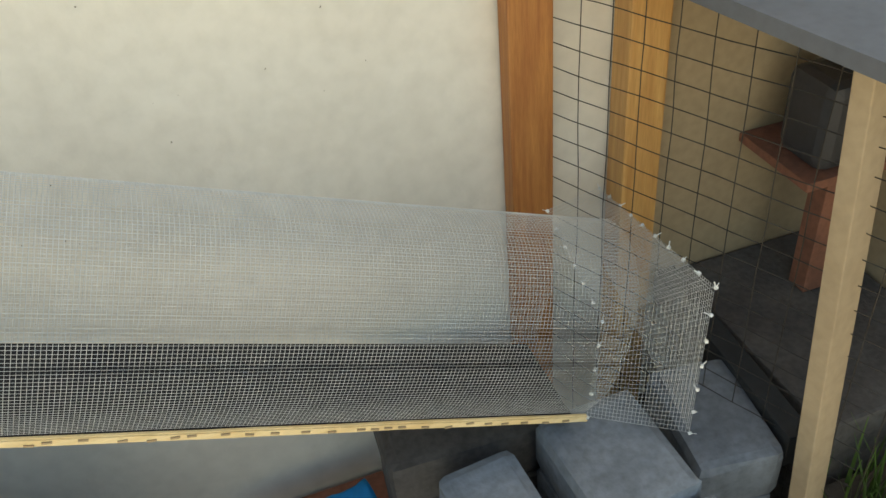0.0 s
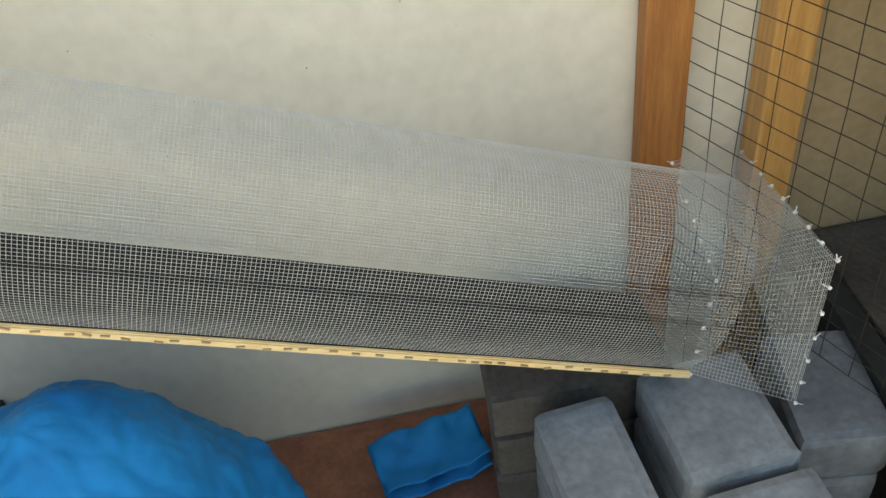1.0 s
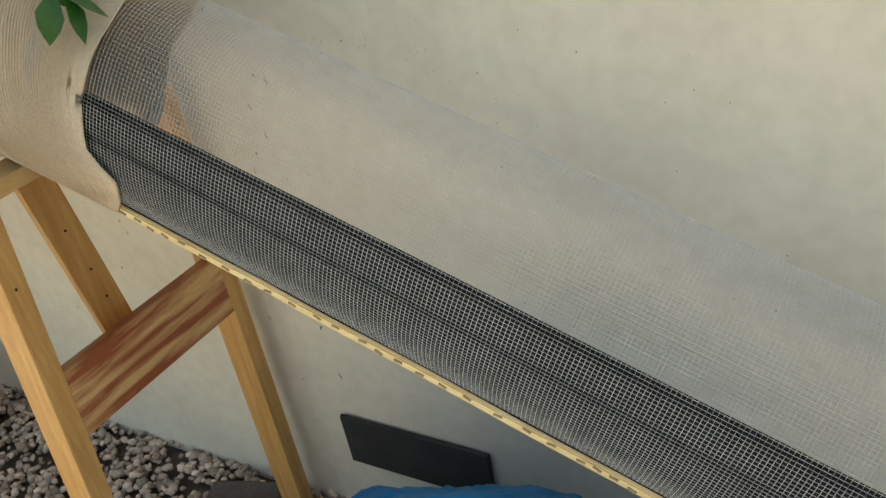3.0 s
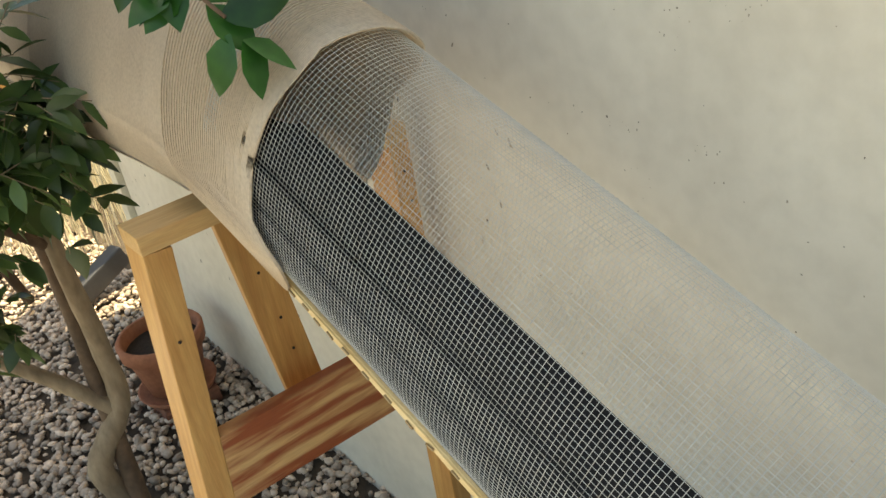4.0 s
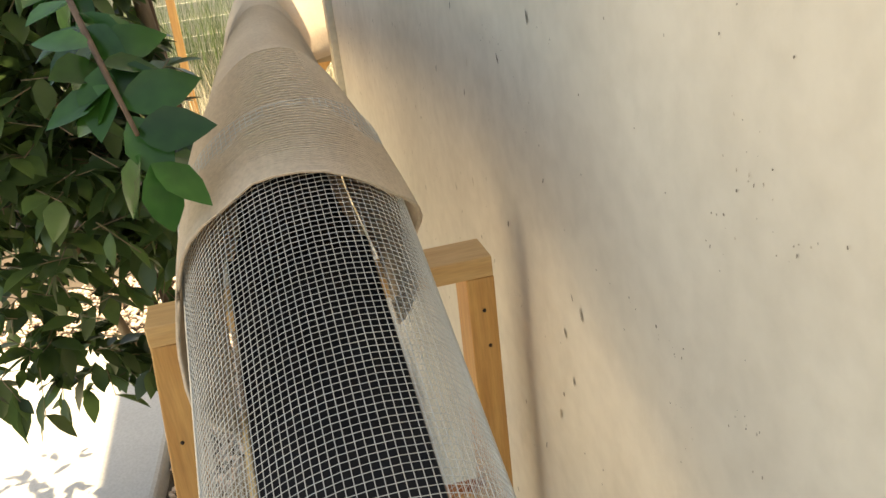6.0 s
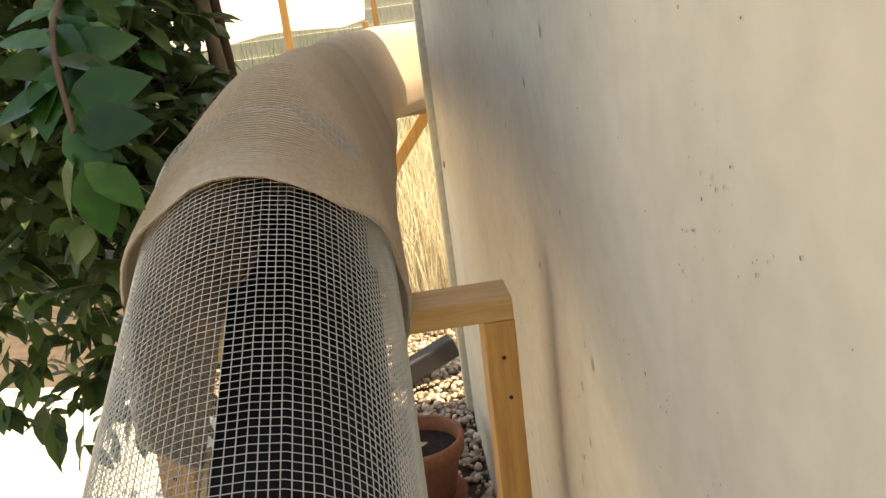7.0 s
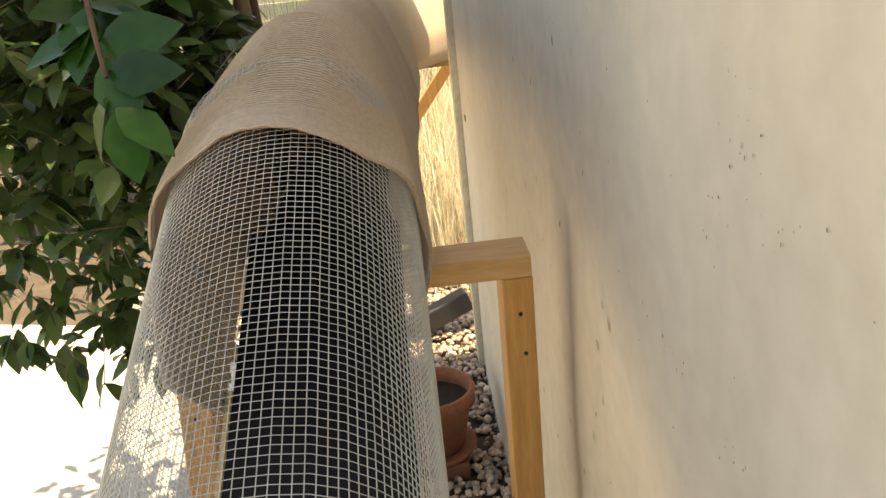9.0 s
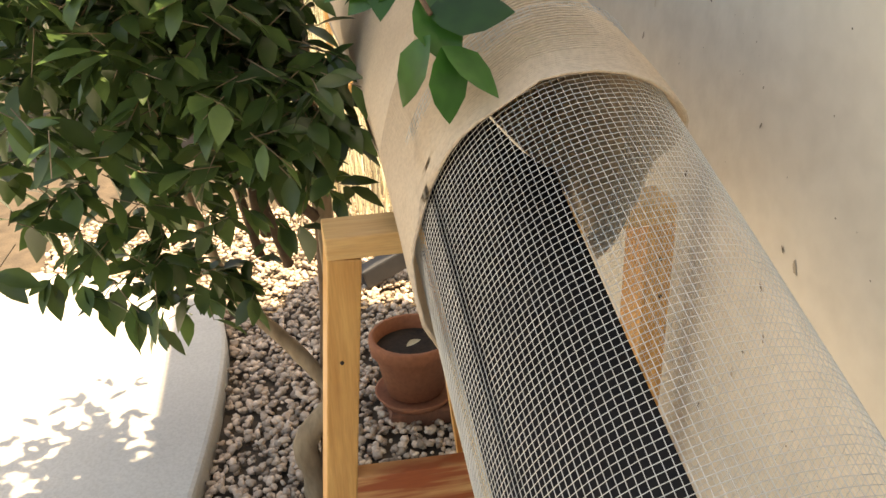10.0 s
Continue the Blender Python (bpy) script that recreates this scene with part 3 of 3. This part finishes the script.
slate = part("vent_cover", box_bm((0.158, -0.024, -0.265), (0.655, -0.0085, -0.08), 0.004, 0.001, 4), SLATE, None)
tagged(slate, "dark vent cover set low on the stucco wall", "vent cover")
paver = part("paving_brick", box_bm((-0.13, -0.115, -0.0375), (0.13, 0.115, 0.0375), 0.010, 0.003, 9), BLOCK_OLD, None)
paver.matrix_basis = pose(-0.24, -0.20, G + 0.018, 0, 0, 18)
tagged(paver, "dusty grey-brown paving brick lying on the gravel", "brick")

# ---- wire cage at the end ----
cage = thing("wire_cage", "cedar framed cage with dark welded wire panels", "cage", (X_CAGE, -0.4, G))
under(part("wall_post", box_bm((2.342, -0.062, G), (2.446, -0.008, 2.05), 0.004), CEDAR, None, "orange stained cedar post against the wall"), cage)
under(part("inner_post", box_bm((2.615, -0.09, G), (2.715, -0.012, 2.05), 0.004), PINE, None, "pale pine post"), cage)
# front post takes TAN instead of pine, its shade put into the colour
under(part("front_post", stick_bm((2.74, -0.775, G), (2.75, -0.625, 0.934), 0.075, 0.04, (1, 0.3, 0)), TAN, None, "pine post coloured a darker tan for shade"), cage)
rf = [(2.50, 0.0), (2.645, -0.80), (3.5, -0.80), (3.5, 0.0)]
v = [(x, y - 0.008, 0.935) for x, y in rf] + [(x, y - 0.008, 0.965) for x, y in rf]
f = [(3, 2, 1, 0), (4, 5, 6, 7)] + [(i, (i + 1) % 4, (i + 1) % 4 + 4, i + 4) for i in range(4)]
under(obj("roof", v, f, GREYPAINT, None, "grey painted roof board"), cage)
under(part("shelf", box_bm((2.99, -0.29, 0.35), (3.26, -0.022, 0.375), 0.003), BRICK, None), cage)
under(part("shelf_post", box_bm((3.08, -0.26, -0.015), (3.15, -0.20, 0.35), 0.003), BRICK, None), cage)
# tan sheet over the stucco, its colour stands for shade inside the cage
under(part("shaded_wall_sheet", box_bm((2.72, -0.02, -0.1), (3.45, -0.0085, 0.934), 0.002), TAN, None, "tan sheet standing in for shaded stucco wall"), cage)
# added board that closes the cage's far side to darken the interior
under(part("added_side_blocker", box_bm((3.3, -1.3, G), (3.32, -0.03, 0.93), 0.003), TAN, None), cage)
cw, ch = 0.078, 0.058


def fence_pt(d, z):
    """A point of the wire panel, d out from the wall."""
    return (2.462 + 0.42 * d + 0.003 * noise.noise((d * 9, z * 7, 1)), -0.02 - 0.90 * d, z + 0.004 * noise.noise((d * 8, z * 5, 2)))


for i in range(12):
    w = Wires()
    w.add([fence_pt(i * cw + 0.006 * noise.noise((i, 0.2 * k, 3)), -0.4 + 0.06 * k) for k in range(23)], 0.0012, 5)
    under(w.make("upright_wire", RUST), cage)
for k in range(23):
    w = Wires()
    w.add([fence_pt(i * 0.06, -0.36 + k * ch) for i in range(15)], 0.0012, 5)
    under(w.make("level_wire", RUST), cage)
tub = part("dark_tub", box_bm((3.03, -0.27, 0.3755), (3.2, -0.11, 0.60), 0.03), PLASTIC, None)
tagged(tub, "dark plastic tub standing on the cage shelf", "tub")
kerb = part("edging_kerb", stick_bm((2.80, -0.03, -0.05), (2.765, -0.66, -0.05), 0.06, 0.10, (1, 0, 0)), SLATE, None)
tagged(kerb, "dark plastic edging strip on the cage floor", "edging")
tagged(part("cage_plinth", box_bm((2.835, -0.66, G), (3.29, -0.025, -0.02), 0.01), BLOCK_OLD, None), "dark grey concrete plinth inside the cage", "plinth")
tagged(part("raised_bed", box_bm((2.84, -1.6, G), (3.29, -0.68, -0.2), 0.01), EARTH, None), "raised bed of dark earth beside the cage", "raised bed")


def tufts(name, spots, count, h, spread, material, label, seed):
    rnd = random.Random(seed)
    v, f = [], []
    for cx, cy, cz in spots:
        for _ in range(count):
            x, y = cx + rnd.gauss(0, spread), cy + rnd.gauss(0, spread)
            a, hh, wd = rnd.uniform(0, 6.28), h * rnd.uniform(0.5, 1.2), rnd.uniform(0.002, 0.006)
            dx, dy = math.cos(a), math.sin(a)
            lean = rnd.uniform(0.05, 0.5) * hh
            b = len(v)
            for s in (0, 0.5, 1):
                ww = wd * (1 - s * 0.85)
                ox, oy = dx * lean * s * s, dy * lean * s * s
                v += [(x + ox - dy * ww, y + oy + dx * ww, cz + hh * s), (x + ox + dy * ww, y + oy - dx * ww, cz + hh * s)]
            f += [(b, b + 1, b + 3, b + 2), (b + 2, b + 3, b + 5, b + 4)]
    return tagged(obj(name, v, f, material), label, "grass", kind="stuff")


tufts("weeds", [(2.92, -0.80, -0.21), (2.97, -0.95, -0.21), (3.1, -0.9, -0.21)], 110, 0.2, 0.07, GRASS, "green weeds growing in the raised bed", 3)
rnd = random.Random(11)
tufts("dry_grass", [(rnd.uniform(-7, -3.3), rnd.uniform(-0.9, 2.5), G) for _ in range(90)], 90, 0.95, 0.2, STRAW, "tall sunlit dry straw-coloured grass beyond the wall", 4)

# ---- far end ----
trim = part("trim_post", box_bm((X_END - 0.10, -0.030, G), (X_END - 0.012, 0.17, WALL_TOP), 0.004), SIDING, None)
tagged(trim, "cream painted timber trim at the wall's end", "trim", kind="structure")
bm = bmesh.new()
hookv, hookf = lathe([(0.012 + 0.003 * math.cos(2 * math.pi * k / 8), 0.003 * math.sin(2 * math.pi * k / 8)) for k in range(9)], 16)
hook = obj("eye_hook", hookv, hookf, STEEL, None, "", True)
bm.free()
hook.matrix_basis = pose(-2.06, -0.016, 0.80, 90, 0, 0)
tagged(hook, "small metal eye hook on the wall", "hook")


def pot(name, at, r, h, label):
    th = thing(name, label, "flower pot", at)
    v, f = lathe([(0.0, 0.0), (r * 0.66, 0.0), (r * 0.9, h * 0.74), (r * 0.91, h * 0.75), (r, h * 0.76), (r * 1.02, h * 0.97), (r * 0.99, h), (r * 0.9, h), (r * 0.88, h * 0.8), (r * 0.6, h * 0.1)])
    obj("body", v, f, TERRA, th, "", True)
    v, f = lathe([(0.0, h * 0.78), (r * 0.5, h * 0.79), (r * 0.885, h * 0.77)])
    obj("soil", v, f, SOIL, th, "dark dry potting soil")
    v, f = lathe([(0.0, -0.03), (r * 0.85, -0.03), (r * 0.95, 0.0), (r * 0.9, 0.0), (r * 0.8, -0.012), (0, -0.012)])
    obj("saucer", v, f, TERRA, th, "", True)
    return th


tagged(part("pot_brick", box_bm((-1.85, -0.39, G - 0.02), (-1.60, -0.15, G + 0.05), 0.01, 0.003, 12), BRICK, None), "dusty red-brown brick under the flower pot", "brick")
pot("terracotta_pot", (-1.73, -0.27, G + 0.08), 0.172, 0.25, "weathered terracotta flower pot with dry soil on gravel")
dv, df = leaf_shape(0.07, 0.03, 0.006)
dry = obj("dry_leaf", [tuple(q) for q in dv], df, STRAW, None, "", True)
dry.matrix_basis = pose(-1.70, -0.30, G + 0.293, 12, -14, 115)
tagged(dry, "curled pale dead leaf lying on the potting soil", "leaf")
spout = part("downspout_elbow", stick_bm((-2.93, -0.03, G + 0.17), (-2.84, -0.36, G + 0.06), 0.11, 0.09, (0, 0, 1), 0.012), PLASTIC, None)
tagged(spout, "dark grey plastic downspout elbow on the gravel", "downspout")

# timber gate frame and the neighbouring house
gate = thing("timber_gate", "sun-bleached timber gate frame beyond the wall", "gate", (-3.6, -0.4, G))
for p, q in (((-5.5, -0.85, G), (-5.5, -0.83, 2.2)), ((-3.3, -0.32, 0.42), (-3.3, 0.05, 0.89))):
    under(part("gate_timber", stick_bm(p, q, 0.06, 0.04, (0, 1, 0)), PINE, None), gate)
house = thing("neighbour_house", "cream clapboard house in full sun", "house", (-11, 0, G))
for i in range(16):
    z0 = G + i * 0.22
    under(part("clapboard", stick_bm((-11 - 0.02, -9, z0 + 0.11), (-11 - 0.02, 9, z0 + 0.11), 0.22, 0.03, (0.12, 0, 1), 0.002), SIDING, None), house)

# white shade canopy on poles, far off in the sun
canopy = thing("shade_canopy", "white cloth sun canopy sagging between timber poles", "canopy", (-6.2, -1.3, G))
cv, cf, n = [], [], 16
for j in range(n + 1):
    for i in range(n + 1):
        u, t = i / n, j / n
        y = -3.2 + 2.95 * u
        z = 1.26 + 0.95 * t - 0.10 * math.sin(math.pi * u) * (0.6 + 0.4 * t) + 0.05 * abs(math.sin(9 * u + 1.0)) * (1 - t)
        cv.append((-5.5 - 1.9 * t + 0.05 * math.sin(7 * u), y + 0.1 * t, z))
for j in range(n):
    for i in range(n):
        a = j * (n + 1) + i
        cf.append((a, a + 1, a + n + 2, a + n + 1))
sheet = obj("sheet", cv, cf, WHITE_CLOTH, None, "", True)
sol = sheet.modifiers.new("thick", "SOLIDIFY")
sol.thickness = 0.006
under(sheet, canopy)
for px, py, pz in ((-5.5, -3.2, 1.27), (-5.5, -0.25, 1.27), (-7.4, -3.1, 2.21), (-7.4, -0.15, 2.21)):
    under(part("pole", stick_bm((px, py, G - 0.03), (px, py, pz), 0.05, 0.05), PINE, None), canopy)

# ---- shrub ----
def leaf_matrix(p, d, roll, s, up=(0, 0, 1)):
    d = Vector(d).normalized()
    up = Vector(up)
    y = up.cross(d)
    if y.length < 0.05:
        y = Vector((0, 1, 0))
    y.normalize()
    z = d.cross(y)
    m = Matrix((d, y, z)).transposed().to_4x4() @ Matrix.Rotation(roll, 4, "X") @ Matrix.Scale(s, 4)
    m.translation = p
    return m


LV, LF = leaf_shape(0.092, 0.044, 0.005)


def shrub():
    th = thing("camellia_shrub", "glossy evergreen shrub with winding bare stems", "shrub", (-1.2, -0.69, G))
    stems = [
        smooth_path([(-1.22, -0.70, G - 0.03), (-1.22, -0.70, -0.38), (-1.20, -0.72, -0.22), (-1.2, -0.59, -0.05), (-1.2, -0.575, 0.15), (-1.15, -0.59, 0.48), (-1.1, -0.61, 0.95), (-1.1, -0.64, 1.5), (-1.12, -0.72, 2.1)], 6),
        smooth_path([(-1.2, -0.60, -0.06), (-1.28, -0.735, 0.10), (-1.3, -0.885, 0.30), (-1.28, -0.96, 0.55), (-1.2, -1.1, 1.3)], 6),
        smooth_path([(-1.16, -0.66, G - 0.03), (-1.2, -0.64, -0.2), (-1.3, -0.60, 0.4), (-1.3, -0.62, 1.0), (-1.3, -0.66, 2.0)], 6),
        smooth_path([(-1.12, -0.62, 0.6), (-0.95, -0.85, 0.95), (-0.75, -0.92, 1.5), (-0.5, -0.9, 2.1)], 6),
        smooth_path([(-1.08, -0.64, 1.0), (-0.7, -0.72, 1.42), (-0.2, -0.66, 1.53), (0.19, -0.583, 1.478), (0.35, -0.533, 1.378)], 6),
    ]
    rs2 = random.Random(17)
    for k in range(5):
        bx, by = -1.15 + rs2.uniform(-0.12, 0.12), -0.72 + rs2.uniform(-0.08, 0.03)
        tx, ty = bx + rs2.uniform(-0.35, 0.35), by + rs2.uniform(-0.35, 0.0)
        stems.append(smooth_path([(bx, by, 0.45 + 0.05 * k), (bx * 0.6 + tx * 0.4 + rs2.uniform(-0.05, 0.05), by * 0.6 + ty * 0.4, 0.9), (tx + rs2.uniform(-0.06, 0.06), ty, 1.5), (tx, ty, 2.15)], 6))
    for k, (st, r0) in enumerate(zip(stems, (0.050, 0.030, 0.036, 0.016, 0.008, 0.016, 0.014, 0.018, 0.013, 0.016, 0.012, 0.015))):
        under(tube_obj("stem", st, [r0 * (1 - 0.72 * i / len(st)) for i in range(len(st))], BARK if k < 2 else DARKBARK, None, 9, "", 0.08, k), th)
    rnd = random.Random(21)
    twigs = Wires()
    V, F = [], []
    nb = 0
    blobs = [((-0.76, -1.00, 1.36), (0.45, 0.30, 0.40), 1310), ((-0.88, -1.12, 1.07), (0.45, 0.32, 0.32), 936), ((-0.82, -1.03, 0.75), (0.26, 0.22, 0.18), 162),
             ((-1.08, -0.88, 1.68), (0.5, 0.28, 0.4), 811), ((-0.69, -0.87, 1.72), (0.45, 0.22, 0.3), 624), ((-1.39, -1.04, 1.40), (0.5, 0.4, 0.5), 624), ((-0.95, -0.70, 0.85), (0.2, 0.09, 0.16), 69),
             ((-0.73, -0.78, 1.13), (0.26, 0.08, 0.26), 262), ((-0.57, -0.80, 1.20), (0.26, 0.08, 0.24), 212), ((-1.02, -0.74, 1.47), (0.35, 0.08, 0.25), 262),
             ((-0.85, -0.67, 1.18), (0.22, 0.05, 0.30), 162), ((-0.62, -0.655, 0.99), (0.12, 0.02, 0.05), 25),
             ((-0.57, -0.63, 1.07), (0.14, 0.05, 0.20), 190), ((-0.92, -0.90, 0.52), (0.14, 0.16, 0.09), 60), ((-0.92, -1.02, 0.60), (0.16, 0.14, 0.10), 70)]
    for c, rad, count in blobs:
        made = 0
        while made < count:
            q = Vector((rnd.gauss(0, 0.55), rnd.gauss(0, 0.55), rnd.gauss(0, 0.55)))
            if q.length > 1.15 or noise.noise((q + Vector(c)) * 3.0) < -0.14:
                continue
            base = Vector(c) + Vector([q[i] * rad[i] for i in range(3)])
            if base.y > -0.575:
                continue
            out = Vector((rnd.uniform(-1, 1), rnd.uniform(-1, 1), rnd.uniform(-0.7, 0.35)))
            tip = base + out.normalized() * rnd.uniform(0.05, 0.12)
            twigs.add([base, tip], 0.0014, 3)
            for _ in range(rnd.randint(3, 5)):
                d = out + Vector((rnd.uniform(-1, 1), rnd.uniform(-1, 1), rnd.uniform(-0.9, 0.4)))
                m = np.array(leaf_matrix(base.lerp(tip, rnd.random()), d, rnd.uniform(-0.7, 0.7), rnd.uniform(0.6, 1.15)))
                pts = LV @ m[:3, :3].T + m[:3, 3]
                V.append(pts)
                F += [tuple(i + nb for i in face) for face in LF]
                nb += len(LV)
                made += 1
    crown = obj("crown", [tuple(p) for a in V for p in a], F, LEAF, None, "dense dark green glossy leaves", True)
    crown["kind"] = "stuff"
    under(crown, th)
    under(twigs.make("twig_mass", BARK), th)["kind"] = "stuff"
    # hanging spray over the sleeve
    me = bpy.data.meshes.new("leaf")
    me.from_pydata([(x * 1.0, y * 1.2, z) for x, y, z in LV], [], LF)
    me.polygons.foreach_set("use_smooth", [True] * len(me.polygons))
    me.materials.append(LEAF_N)
    spray = [((0.365, -0.525, 1.348), (0.15, 0.12, -1.0), 1.0), ((0.365, -0.525, 1.348), (0.35, 0.75, -0.55), 0.95), ((0.355, -0.535, 1.358), (-0.2, -0.55, -1.0), 1.05),
             ((0.340, -0.535, 1.378), (0.4, 0.85, 0.05), 1.1), ((0.320, -0.540, 1.393), (0.5, 0.3, -0.6), 1.1), ((0.300, -0.550, 1.403), (0.1, 0.95, 0.2), 1.15),
             ((0.280, -0.560, 1.418), (0.2, -0.8, -0.2), 1.0), ((0.250, -0.570, 1.428), (0.3, 0.8, -0.2), 1.1), ((0.230, -0.570, 1.438), (0.6, -0.3, 0.1), 1.0),
             ((0.190, -0.580, 1.448), (0.0, 0.9, 0.15), 1.1), ((0.130, -0.590, 1.468), (0.4, -0.7, -0.5), 1.0), ((0.090, -0.600, 1.478), (0.2, 0.8, -0.2), 1.0)]
    rl = random.Random(31)
    for k in range(22):
        q = stems[4][len(stems[4]) - 4 - k]
        if q.x < -0.75:
            break
        for _ in range(2):
            spray.append((tuple(q), (rl.uniform(-0.4, 0.9), rl.uniform(-1, 1), rl.uniform(-0.9, 0.35)), rl.uniform(0.8, 1.1)))
    for p, d, s in spray:
        o = new("leaf", me)
        up = Vector((0.6 + rl.uniform(-0.35, 0.2), -0.15 + rl.uniform(-0.5, 0.4), 0.55 + rl.uniform(-0.2, 0.4)))
        o.matrix_basis = leaf_matrix(Vector(p), d, rl.uniform(-0.5, 0.5), s * 0.87, up)
        under(o, th)


shrub()
tufts("far_hedge", [(rnd.uniform(-10.5, -9), rnd.uniform(-7, 6), G) for _ in range(40)], 80, 1.6, 0.35, HEDGE, "sunlit green hedge in front of the house", 6)
